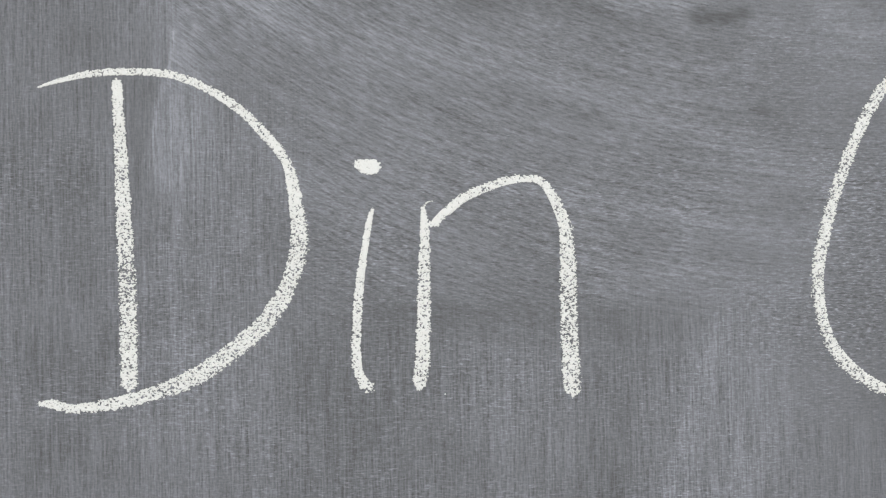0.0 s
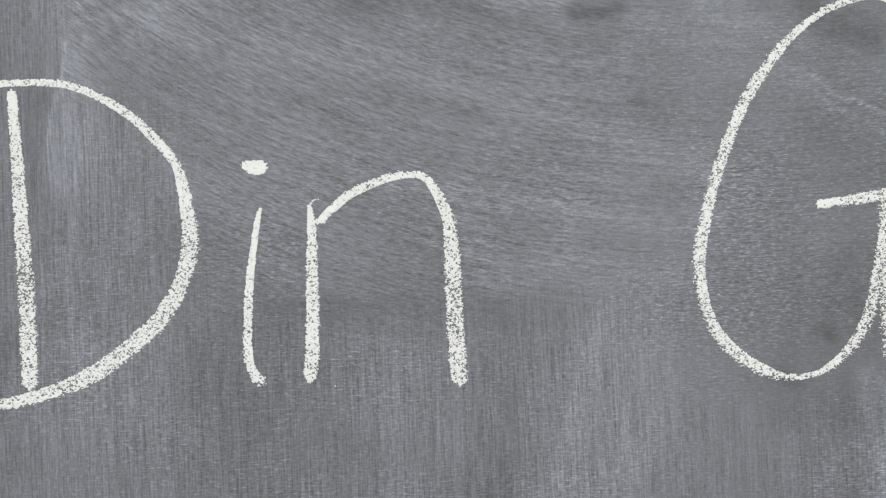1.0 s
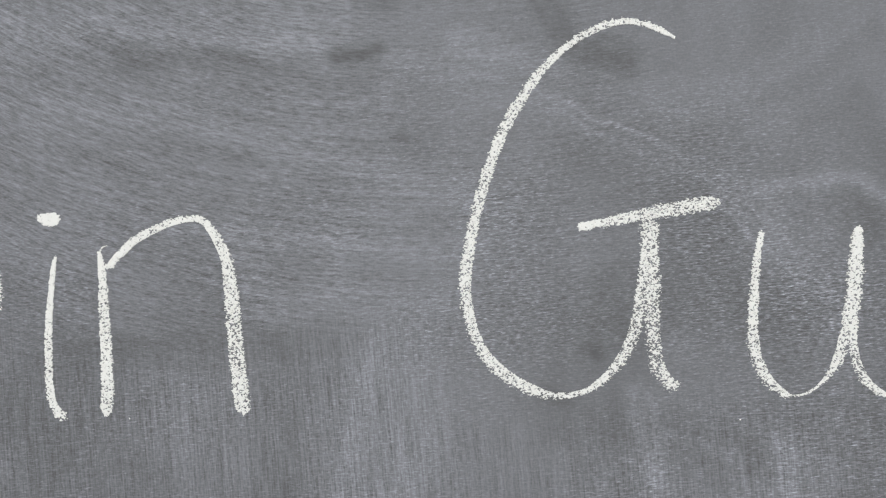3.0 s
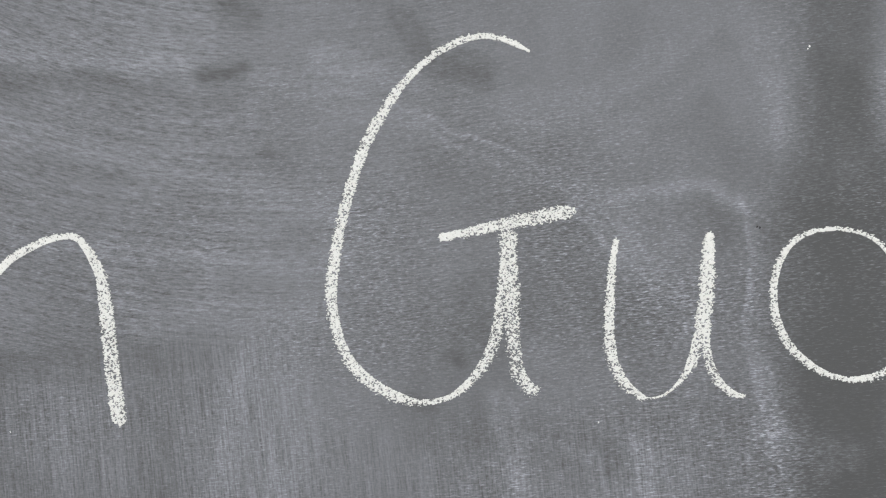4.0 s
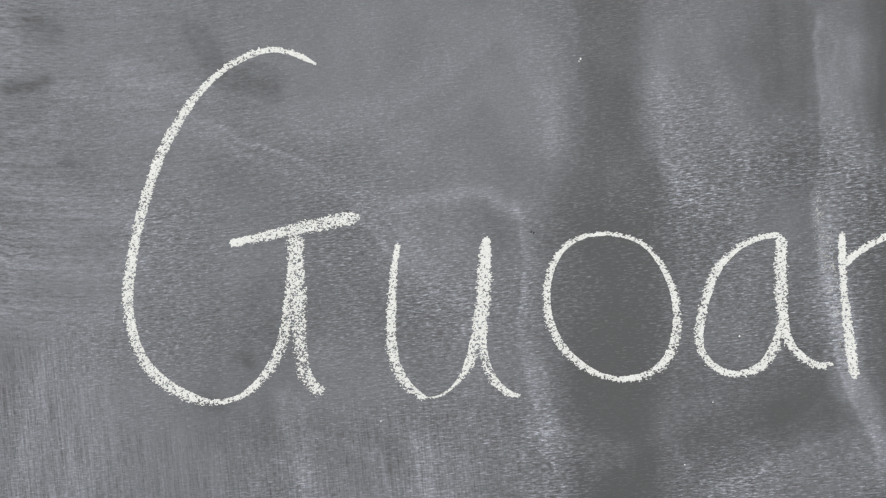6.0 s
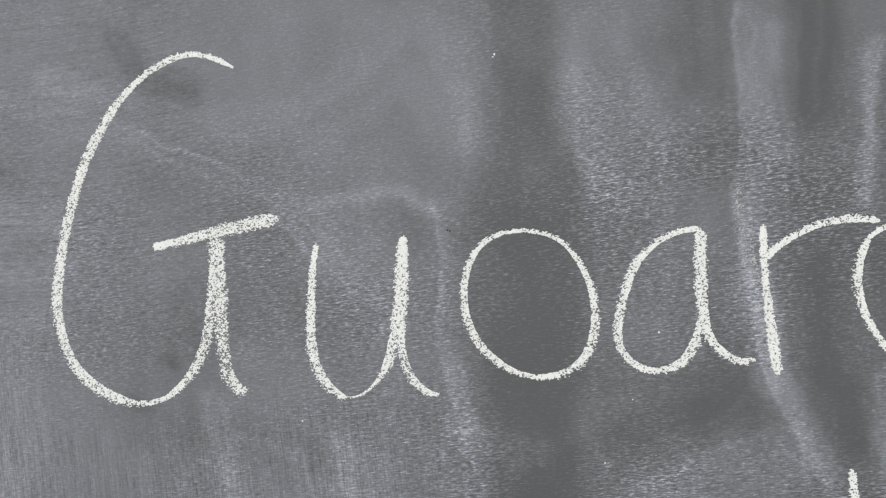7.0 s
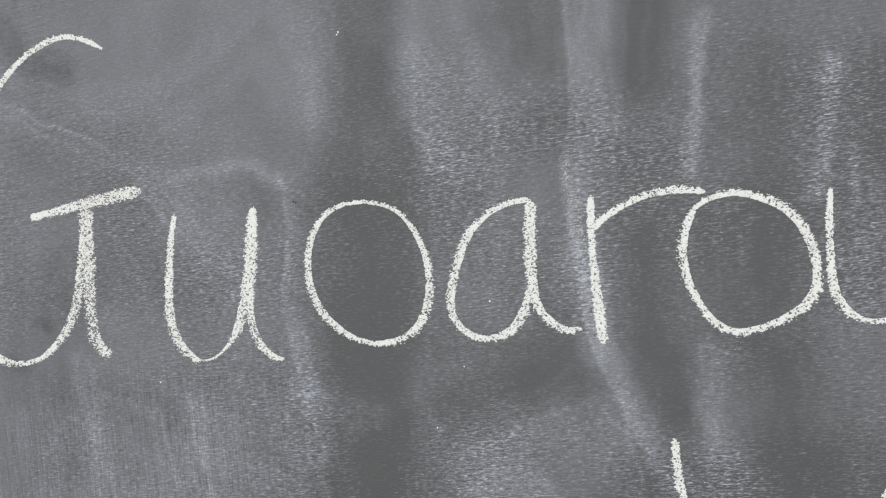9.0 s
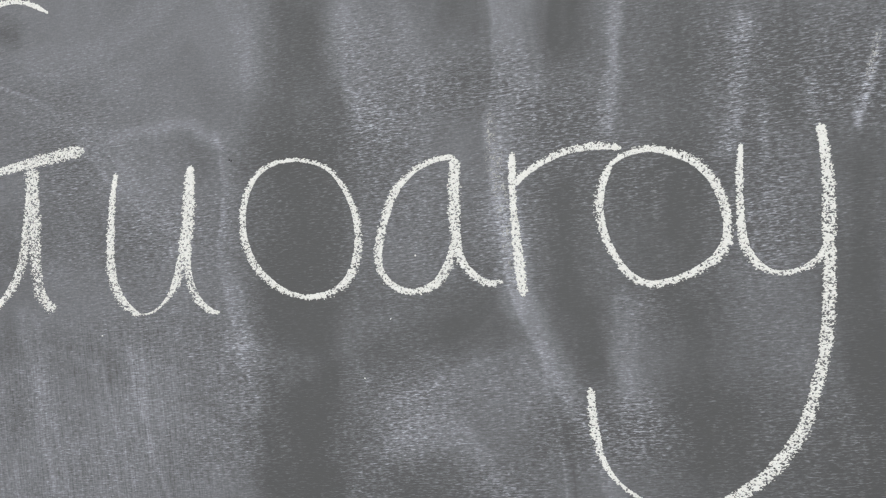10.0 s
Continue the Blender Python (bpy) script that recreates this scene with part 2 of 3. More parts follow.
JX, JZ = MX + 1.6 * (cloud(MX / 4, MZ / 4 + 60) - 0.5), MZ + 1.6 * (cloud(MX / 4 + 60, MZ / 4) - 0.5)
swipe(31, -0.053, [(-145, 158), (-130, 35), (-134, -136)])
swipe(7, -0.068, [(-96, 70), (-99, 5)])
swipe(11, 0.09, [(-84, 120), (-79, 75), (-86, 35)])
swipe(24, 0.054, [(-86, 5), (-78, -64)])
swipe(15, -0.06, [(13, -29), (127, -30)])
swipe(14, -0.045, [(-17, -39), (-22, -114)])
swipe(13, -0.068, [(111, -40), (103, -115)])
swipe(8, 0.04, [(155, -40), (146, -65), (137, -116)])
swipe(21, 0.063, [(173, -40), (162, -116)])
swipe(15, 0.036, [(53, -52), (58, -115)])
swipe(5, -0.15, [(150, 108), (170, 107)])
swipe(3, -0.075, [(174, 62), (179, 61)])
swipe(9, 0.063, [(-62, 105), (63, 84), (218, 29)])
swipe(6, 0.075, [(63, 28), (205, 6)])
swipe(9, 0.075, [(-47, 110), (-15, 124), (28, 129), (88, 122), (145, 113)])
swipe(6, 0.05, [(-51, 130), (-11, 137), (48, 138)])
swipe(8, -0.06, [(46, 112), (109, 105), (163, 93)])
swipe(16, -0.045, [(107, 65), (187, 56)])
swipe(9, 0.063, [(102, -13), (193, -13)])
swipe(8, 0.055, [(179, 102), (236, 79), (296, 45), (351, 18)])
swipe(7, 0.088, [(209, 108), (253, 91)])
swipe(9, -0.06, [(248, 125), (260, 102)])
swipe(9, -0.09, [(274, 97), (287, 94)])
swipe(34, -0.048, [(271, 50), (264, -44)])
swipe(4, -0.12, [(259, -46), (264, -48)])
swipe(5, -0.09, [(239, -67), (249, -68)])
swipe(12, 0.09, [(303, 69), (334, 71)])
swipe(9, -0.105, [(165, 137), (176, 131)])
swipe(7, -0.03, [(250, 125), (263, 107)])
swipe(8, -0.075, [(280, 97), (290, 92)])
swipe(21, 0.068, [(355, 70), (407, 99), (423, 61)])
swipe(9, 0.072, [(429, 97), (426, 45)])
swipe(29, -0.1, [(462, 118, 0.55), (461, 90, 0.6), (457, 56, 0.63), (454, 28, 0.9), (450, 0, 1.12), (447, -42, 1.05), (445, -70, 0.95), (441, -100, 0.8), (437, -160, 0.75)], crisp=True)
swipe(20, -0.053, [(453, -4), (450, -42)])
swipe(8, 0.125, [(481, 75), (480, 37), (489, 17)])
swipe(4, 0.125, [(345, 27), (366, 28), (390, 26), (406, 16)])
swipe(11, -0.09, [(389, 17), (393, 6)])
swipe(5, 0.07, [(410, -61), (412, -94)])
swipe(15, 0.063, [(349, -1), (379, -37)])
swipe(17, -0.09, [(292, -86), (327, -100)])
swipe(8, 0.125, [(283, -69), (289, -125)])
swipe(22, 0.032, [(355, -101), (388, -98)])
swipe(37, -0.045, [(255, -100), (378, -122)])
swipe(27, 0.063, [(528, 36), (519, -59)])
swipe(1, 0.125, [(316, 35), (381, -45)])
swipe(1, 0.1, [(323, 32), (377, -31)])
swipe(1, 0.1, [(241, 81), (309, 47)])
swipe(1, 0.15, [(-84, 95), (-89, 65), (-95, 35)])
swipe(1, 0.05, [(469, -93), (475, -121)])
swipe(2, 0.125, [(343, -91), (352, -129), (360, -175)])
swipe(2, 0.1, [(285, -132), (295, -173)])
swipe(1, 0.125, [(566, -108), (570, -147), (574, -183)])
swipe(1, -0.09, [(571, -114), (575, -147), (579, -183)])
swipe(8, 0.045, [(411, -126), (451, -105), (492, -85)])
swipe(10, 0.045, [(410, -66), (413, -103), (402, -120)])
swipe(9, -0.06, [(418, -180), (419, -139)])
swipe(22, 0.081, [(501, 90), (497, 16)])
swipe(30, 0.014, [(342, 105), (439, 123), (510, 111)])
swipe(16, -0.075, [(541, 115), (540, 63)])
swipe(13, -0.128, [(599, 105), (590, 42)])
swipe(17, 0.054, [(518, 57), (523, 29)])
swipe(7, 0.1, [(568, 83), (564, 22), (556, -17), (554, -59), (554, -85)])
swipe(16, -0.045, [(582, -29), (579, -76)])
swipe(7, 0.1, [(578, 82), (573, 20)])
swipe(6, 0.175, [(557, -31), (558, -79), (568, -102), (578, -128), (590, -159), (595, -186)])
swipe(8, -0.075, [(584, -32), (581, -75)])
swipe(4, 0.13, [(622, 70), (614, 33), (608, -3)])
swipe(19, -0.045, [(486, -82), (537, -76)])
swipe(10, 0.081, [(407, -98), (445, -106)])
swipe(10, -0.038, [(424, -119), (474, -98), (523, -91)])
swipe(12, 0.072, [(486, -131), (533, -113)])
swipe(17, 0.063, [(497, -146), (532, -127), (562, -123)])
swipe(16, -0.053, [(490, -109), (527, -99), (544, -92)])
swipe(25, -0.053, [(276, -26), (277, -112)])
swipe(20, 0.054, [(568, 21), (555, -129)])
swipe(5, 0.1, [(618, 64), (614, 28), (606, -7)])
swipe(5, 0.175, [(675, 41), (668, 2), (663, -19)])
swipe(2, 0.15, [(681, 0), (677, -24)])
swipe(3, 0.15, [(705, 10), (702, -10)])
swipe(2, 0.325, [(733, 26), (727, 7), (719, -17)])
swipe(16, -0.075, [(644, 38), (642, -6)])
swipe(23, -0.128, [(634, -35), (634, -59)])
swipe(9, -0.075, [(696, 40), (692, -7)])
swipe(19, -0.105, [(718, -36), (707, -190)])
swipe(7, -0.075, [(719, -117), (719, -135)])
swipe(11, 0.063, [(679, -42), (681, -72)])
swipe(11, 0.126, [(612, -90), (607, -133), (609, -154)])
swipe(15, -0.09, [(640, -97), (641, -167)])
swipe(13, -0.075, [(591, -93), (594, -115)])
swipe(7, 0.125, [(485, -154), (507, -145), (526, -156), (544, -179)])
swipe(12, -0.075, [(493, -171), (510, -172)])
swipe(32, 0.081, [(299, -94), (390, -143)])
swipe(11, -0.075, [(457, -170), (442, -199)])
swipe(19, 0.054, [(685, -122), (698, -144)])
# Broad patches on a coarse grid: these make the face paler or darker.
swipe(34, -0.069, [(554, -103), (548, -127)])
swipe(34, -0.048, [(612, -103), (606, -127)])
swipe(34, -0.044, [(32, -103), (26, -127)])
swipe(34, 0.042, [(322, -153), (316, -177)])
swipe(34, -0.041, [(670, -153), (664, -177)])
swipe(34, -0.04, [(32, -53), (26, -77)])
swipe(34, -0.037, [(322, -53), (316, -77)])
swipe(34, -0.036, [(554, 47), (548, 23)])
swipe(34, 0.035, [(264, -153), (258, -177)])
swipe(34, -0.033, [(90, -103), (84, -127)])
swipe(34, 0.029, [(322, -103), (316, -127)])
swipe(34, 0.028, [(496, -53), (490, -77)])
swipe(34, 0.028, [(496, 97), (490, 73)])
swipe(34, -0.026, [(380, 97), (374, 73)])
swipe(34, 0.026, [(612, -3), (606, -27)])
swipe(34, 0.024, [(264, -103), (258, -127)])
swipe(34, 0.024, [(380, -3), (374, -27)])
swipe(34, 0.024, [(496, -3), (490, -27)])
swipe(34, -0.023, [(612, -53), (606, -77)])
swipe(34, -0.022, [(264, -53), (258, -77)])
swipe(34, 0.022, [(380, -53), (374, -77)])
swipe(34, 0.022, [(380, 47), (374, 23)])
swipe(34, -0.021, [(-26, -3), (-32, -27)])
swipe(34, 0.021, [(322, -3), (316, -27)])
swipe(34, -0.02, [(148, -53), (142, -77)])
swipe(34, 0.019, [(438, -3), (432, -27)])
swipe(23, -0.045, [(446, -72), (443, -100), (440, -165)])
swipe(22, -0.03, [(450, 0), (446, -60)])
swipe(14, -0.03, [(592, -60), (600, -92), (596, -112)])
swipe(34, -0.035, [(498, 85), (505, 12)])
swipe(26, -0.03, [(428, 90), (420, 30)])
swipe(30, 0.03, [(265, 20), (262, -40)])
swipe(30, 0.022, [(225, 60), (215, -20)])
drag(4, 0.15, [(563, 105), (562, 95), (559, 85), (559, 60), (558, 33), (552, 15), (550, 4), (552, -12), (552, -26), (552, -47), (554, -72), (558, -91), (568, -113), (574, -132), (577, -150)])
drag(6, 0.12, [(550, 14), (549, 2), (551, -14), (552, -47), (555, -80), (559, -96)])
drag(5, 0.16, [(404, 27), (407, 14), (408, -9), (404, -31), (401, -48), (405, -76), (411, -102)])
drag(30, 0.065, [(566, -102), (527, -114), (480, -130)])
drag(22, 0.05, [(484, 78), (481, 50), (478, 30), (486, 10), (492, -8)])
drag(26, 0.045, [(-82, 105), (-86, 85), (-92, 60), (-100, 22)])
drag(9, 0.06, [(165, -34), (152, -47), (143, -71), (138, -91), (129, -118)])
for x, z, dx, dz in ((324, 44, 51, -72), (344, 13, 40, -50), (318, 46, 44, -58), (330, 24, 30, -40), (246, 82, 60, -36), (252, 70, 66, -40), (352, 32, 34, -44)):
    swipe(0.7, 0.06, [(x, z), (x + dx, z + dz)])
drag(6, 0.07, [(486, -150), (498, -141), (512, -138), (527, -147), (540, -166)])
swipe(10, -0.035, [(505, -158), (520, -166)])
swipe(5, 0.07, [(604, -112), (612, -132), (619, -152)])
# Fine scratches left by a dry cloth low on the newer half.
scratch = random.Random(12)
for n in range(16):
    x, z = scratch.uniform(470, 590), scratch.uniform(-150, -105)
    swipe(0.7, scratch.uniform(0.03, 0.06), [(x, z), (x + scratch.uniform(12, 26), z - scratch.uniform(25, 45))])
for n in range(14):
    x, z = scratch.uniform(285, 420), scratch.uniform(-125, -90)
    swipe(scratch.uniform(0.8, 2.0), scratch.uniform(0.03, 0.06), [(x, z), (x + scratch.uniform(6, 16), z - scratch.uniform(40, 70))])
swipe(16, 0.03, [(300, -50), (330, -60)])
swipe(22, 0.03, [(268, -105), (275, -170)])

dust = np.clip(0.5 * (dust + np.sqrt(dust**2 + 0.035**2)), 0.0, 0.6)
# Brushed upright low on the older half, wiped in flat arcs above it, and showing the board's level weave elsewhere.
older = 1 - step(150, 235, MX + 30 * (cloud(MX / 40, MZ / 40) - 0.5))
low = 1 - step(-45, 5, MZ + 0.05 * MX + 26 * (cloud(MX / 60 + 8, MZ / 30) - 0.5))
low = np.maximum(low, 1 - step(-95, -75, MX))
low = np.maximum(low, (1 - step(55, 90, MZ)) * (1 - step(-52, -18, MX + 20 * (cloud(MX / 25, MZ / 25) - 0.5))))
upright = np.maximum(older * low, 0.75 * (1 - step(-95, -55, MZ)) * (1 - step(360, 430, MX)))
slant = np.maximum(older * (1 - low), 0.5 * (1 - step(250, 340, MX)) * (1 - low))
level = np.clip(1 - 0.5 * upright - 0.45 * slant, 0.4, 1)
level *= (0.3 + 1.15 * cloud(MX / 45 + 31, MZ / 30 + 12)) * (1.35 - 0.65 * step(10, 80, MZ)) * (1 + 0.35 * step(390, 470, MX) * (1 - step(10, 60, MZ)))
flow = np.hypot(MX - 225, MZ - 530) / 1000
run = MX / 1000


def build_board():
    nx, nz = len(gx), len(gz)
    n = nx * nz
    X, Z = np.meshgrid(gx, gz)
    front = np.stack([X.ravel(), np.zeros(n), Z.ravel()], 1)
    index = np.arange(n).reshape(nz, nx)
    faces = np.stack([index[:-1, :-1], index[:-1, 1:], index[1:, 1:], index[1:, :-1]], -1).reshape(-1, 4).tolist()
    me = bpy.data.meshes.new("writing_surface")
    me.from_pydata(front.tolist(), [], faces)
    for name, field in (("dust", dust), ("upright", upright), ("slant", slant), ("level", level), ("flow", flow), ("run", run)):
        layer = me.attributes.new(name, "FLOAT", "POINT")
        layer.data.foreach_set("value", field.ravel().astype(np.float32))
    me.materials.append(SLATE)
    board = tagged(new("chalkboard"), "grey slate chalkboard smeared with wiped white chalk dust", "chalkboard")
    tagged(new("writing_surface", me), "grey slate face with streaks of wiped chalk").parent = board
    box("backing_panel", BX0, BX1, 0.0012, BOARD_BACK, BZ0, BZ1, BACKING).parent = board


build_board()


# ---- the chalk writing ----
def smooth(knots, pace):
    """A smooth line through the knots of a stroke, (x, z, width) in millimetres, stepped evenly."""
    k = np.array(knots, float)
    k = np.vstack([2 * k[0] - k[1], k, 2 * k[-1] - k[-2]])
    out = []
    for a, b, c, d in zip(k, k[1:], k[2:], k[3:]):
        count = max(2, int(np.hypot(*(c - b)[:2]) / pace))
        t = np.linspace(0, 1, count, endpoint=False)[:, None]
        out.append(0.5 * (2 * b + (c - a) * t + (2 * a - 5 * b + 4 * c - d) * t**2 + (3 * b - a - 3 * c + d) * t**3))
    return np.vstack(out + [k[-2:-1]])


CELL = 0.18
THIN = 0.07  # the share of a stroke that carries a mere film of chalk
# Places where the chalk has been rubbed or skipped: x, z, radius, share lost.
RUBBED = [(-104.5, -12, 13, 0.22), (293, -47, 15, 0.2), (245, -66, 9, 0.14), (386, -58, 12, 0.12), (289.5, -25, 10, 0.1), (90, -30, 14, 0.08), (696, -118, 30, 0.08), (704, -45, 20, 0.06)]
made = 0


def tooth_grain(x, z):
    """How readily each place of the board takes chalk, 0 to 1: short curved grains along its weave, with finer crumbs between."""
    u, v = x + 0.5 * (cloud(x / 0.7 + 11, z / 0.7) - 0.5), z + 1.0 * (cloud(x / 0.8, z / 0.95 + 23) - 0.5)
    field = cloud(u / 0.72 + 3, v / 0.36) + 0.8 * cloud(u / 0.47 + 61, v / 0.31 + 17) + 0.3 * cloud(x / 0.28 + 29, z / 0.26) + 0.07 * cloud(x / 2.6, z / 2.2 + 91)
    order = np.empty(field.size)
    order[np.argsort(field, axis=None)] = np.linspace(0, 1, field.size)
    return order.reshape(field.shape)


def stroke(name, knots, parent, dense=0.0, sparse=0.0):
    """A stroke of chalk: crumbs caught on the board's tooth, a fraction of a millimetre proud of it, with the board bare between them.
    The outer side of a bend is ragged, the inner side clean. dense: how far the pits are filled; sparse: a mere smear, with that share of the board covered."""
    global made
    made += 1
    line = smooth(knots, 0.5)
    n = len(line)
    way = np.gradient(line[:, :2], axis=0)
    way /= np.maximum(np.hypot(way[:, 0], way[:, 1]), 1e-9)[:, None]
    run = np.concatenate([[0], np.cumsum(np.hypot(*np.diff(line[:, :2], axis=0).T))])
    half = np.interp(line[:, 2], (2.5, 7.0), (0.95, 1.1)) * np.maximum(line[:, 2], 0.6) / 2
    ends = np.sqrt(np.clip(np.minimum(run, run[-1] - run) / np.maximum(half * 0.6, 0.4), 0.06, 1))
    half = half * ends
    heading = np.unwrap(np.arctan2(way[:, 1], way[:, 0]))
    lag = 16
    ahead, behind = np.minimum(np.arange(n) + lag, n - 1), np.maximum(np.arange(n) - lag, 0)
    bend = np.clip((heading[ahead] - heading[behind]) / np.maximum(run[ahead] - run[behind], 1.0) * 45, -1, 1)
    tooth = 0.35 + 0.65 * float(step(90, 260, line[:, 0].mean()))
    wear = (0.25 + 0.3 * tooth + 0.6 * np.clip((line[:, 2] - 2.2) / 4.8, 0, 1)) * (0.25 + 0.75 * step(2, 34 - 16 * tooth, run) if knots[0][2] < 4.8 else 1)
    wear = wear + 0.3 * (cloud(run / 14 + 9, run * 0 + made) - 0.5)
    # A lattice over the stroke; the nearest place of the line gives each of its points the side and the pressure.
    reach = half.max() * 1.5 + 1.0
    gu = np.arange(line[:, 0].min() - reach, line[:, 0].max() + reach, CELL)
    gv = np.arange(line[:, 1].min() - reach, line[:, 1].max() + reach, CELL)
    U, V = np.meshgrid(gu, gv)
    best, owner = np.full(U.shape, 1e9), np.zeros(U.shape, int)
    for k in range(0, n, 2):
        i0, i1 = np.searchsorted(gu, (line[k, 0] - reach, line[k, 0] + reach))
        j0, j1 = np.searchsorted(gv, (line[k, 1] - reach, line[k, 1] + reach))
        d = (U[j0:j1, i0:i1] - line[k, 0]) ** 2 + (V[j0:j1, i0:i1] - line[k, 1]) ** 2
        near = d < best[j0:j1, i0:i1]
        best[j0:j1, i0:i1][near] = d[near]
        owner[j0:j1, i0:i1][near] = k
    side = np.sign((U - line[owner, 0]) * way[owner, 1] - (V - line[owner, 1]) * way[owner, 0])
    s = np.sqrt(best) / half[owner]
    s = s + 0.16 * (cloud(U / 3.5 + 7, V / 3.5 + made) - 0.5)
    rough = np.clip(0.5 + 0.5 * side * bend[owner], 0, 1) * (0.5 + 0.5 * tooth)
    s = s + (0.6 + 0.4 * tooth) * rough * (cloud(U / 0.9 + 15, V / 0.42 + 4) - 0.45)
    cover = np.clip(1.0 - (1 - dense) * 0.25 * wear[owner], 0.5, 0.99)
    fall = 1 - step(0.92 - 0.5 * rough, 1.06 + 0.2 * rough, s)
    if sparse:
        cover = sparse * (0.3 + 1.4 * cloud(U / 2.2 + 3 * made, V / 5.0)) + 0 * U
    for px, pz, radius, bare in RUBBED if not sparse else ():
        cover = cover - bare * np.exp(-(((U - px) ** 2 + (V - pz) ** 2) / radius**2))
    field = tooth_grain(U, V) - (1 - cover * fall) - 0.004
    thin = 0.4 * sparse if sparse else THIN
    field = field + thin * fall
    # One face for each covered point of the lattice, its corners drawn in to the edge of the crumb.
    inside = field > 0
    inside[[0, -1]] = inside[:, [0, -1]] = False
    corner = np.stack([field[:-1, :-1], field[:-1, 1:], field[1:, 1:], field[1:, :-1]])
    sign = np.stack([inside[:-1, :-1], inside[:-1, 1:], inside[1:, 1:], inside[1:, :-1]])
    cu, cv = np.array([0, 1, 1, 0.0]), np.array([0, 0, 1, 1.0])
    total, au, av = np.zeros(corner.shape[1:]), np.zeros(corner.shape[1:]), np.zeros(corner.shape[1:])
    for p in range(4):
        q = (p + 1) % 4
        cut = sign[p] != sign[q]
        t = np.where(cut, corner[p] / np.where(cut, corner[p] - corner[q], 1), 0)
        total += cut
        au += np.where(cut, cu[p] + (cu[q] - cu[p]) * t, 0)
        av += np.where(cut, cv[p] + (cv[q] - cv[p]) * t, 0)
    mixed = total > 0
    au, av = np.where(mixed, au / np.maximum(total, 1), 0.5), np.where(mixed, av / np.maximum(total, 1), 0.5)
    level = corner.mean(0) - thin
    high = np.where(mixed, 0.0, np.clip(level / 0.5, 0, 1))
    solid = np.clip((level + 0.07) / 0.17, 0, 1) * (0.42 if sparse else 0.85 + 0.6 * high)
    x, z = gu[:-1][None, :] + CELL * au, gv[:-1][:, None] + CELL * av
    rise = 0.03 + 0.011 * (made % 5) + 0.30 * np.sqrt(high)
    index = np.full(mixed.shape, -1)
    used = sign.any(0)
    index[used] = np.arange(used.sum())
    j, i = np.nonzero(inside)
    faces = np.stack([index[j - 1, i - 1], index[j - 1, i], index[j, i], index[j, i - 1]], 1)
    points = np.stack([x[used] / 1000, -rise[used] / 1000, ORIGIN_Z + z[used] / 1000], 1)
    me = bpy.data.meshes.new(name)
    me.from_pydata(points.tolist(), [], faces.tolist())
    me.attributes.new("body", "FLOAT", "POINT").data.foreach_set("value", solid[used].astype(np.float32))
    me.materials.append(CHALK)
    ob = new(name, me)
    ob.parent = parent
    return ob


def letter(label, **strokes):
    thing = tagged(new("chalk_letter"), label, "chalk letter", "chalk letters on the board")
    for name, knots in strokes.items():
        stroke(name, knots, thing, 0.9 if name == "dot" else 0.0)
    return thing


letter("tall white chalk capital letter D on the grey chalkboard",
       stem=[(-109.2, 74.6, 4.7), (-107.4, 44.9, 5.6), (-105.0, 3.0, 7.0), (-103.6, -29.0, 7.5), (-103.2, -61.2, 7.3)],
       upper_bowl=[(-143.5, 70.3, 1.0), (-133.7, 73.6, 2.4), (-120.4, 76.7, 3.4), (-103.4, 77.9, 3.6), (-85.8, 76.7, 3.9), (-71.1, 71.2, 3.9), (-56.1, 61.8, 4.4), (-41.5, 47.3, 4.9), (-33.8, 35.3, 4.2), (-29.4, 22.1, 3.0)],
       lower_bowl=[(-37.0, 39.9, 1.5), (-34.5, 30.9, 3.0), (-31.2, 19.2, 5.9), (-29.5, 9.3, 7.4), (-30.2, -0.7, 7.7), (-33.9, -14.4, 7.4), (-43.1, -30.2, 7.6), (-57.3, -43.8, 7.8), (-75.6, -56.0, 7.5), (-95.0, -63.5, 6.3), (-112.4, -67.5, 5.3), (-126.8, -69.1, 4.3), (-135.9, -66.8, 4.2), (-142.2, -66.8, 2.0)])
letter("small white chalk letter i with a smeared dot",
       stem=[(2.6, 18.6, 1.7), (0.8, 11.8, 3.2), (-1.4, -1.9, 3.5), (-3.1, -14.4, 4.0), (-4.3, -29.4, 4.5), (-4.6, -49.3, 4.5), (-2.8, -56.3, 4.5), (0.2, -60.3, 5.6), (2.9, -59.3, 4.6)],
       dot=[(-6.2, 38.0, 3.2), (-3.6, 37.6, 5.2), (-0.2, 36.9, 6.9), (3.2, 36.6, 7.0), (5.8, 36.5, 5.4)])
letter("white chalk letter n with a wide arch",
       stem=[(24.6, 19.7, 2.0), (25.3, 13.1, 3.8), (25.6, 5.6, 4.5), (25.3, -14.5, 5.8), (25.1, -32.0, 6.3), (24.3, -49.5, 6.5), (23.1, -61.4, 6.2)],
       serif=[(24.8, 18.9, 1.3), (26.8, 21.2, 1.0), (29.3, 21.7, 0.8)],
       arch=[(26.6, 12.1, 2.0), (29.1, 11.4, 3.5), (33.9, 15.7, 4.3), (42.7, 23.2, 4.5), (52.8, 27.8, 4.3), (62.9, 31.1, 4.1), (70.5, 31.9, 3.6), (76.1, 31.4, 4.1), (80.2, 28.2, 4.3), (84.5, 20.8, 5.1), (88.3, 10.7, 6.1), (89.3, -1.9, 6.9), (89.8, -19.6, 7.4), (90.0, -34.7, 7.6), (90.7, -49.9, 7.9), (91.7, -65.5, 7.6)])
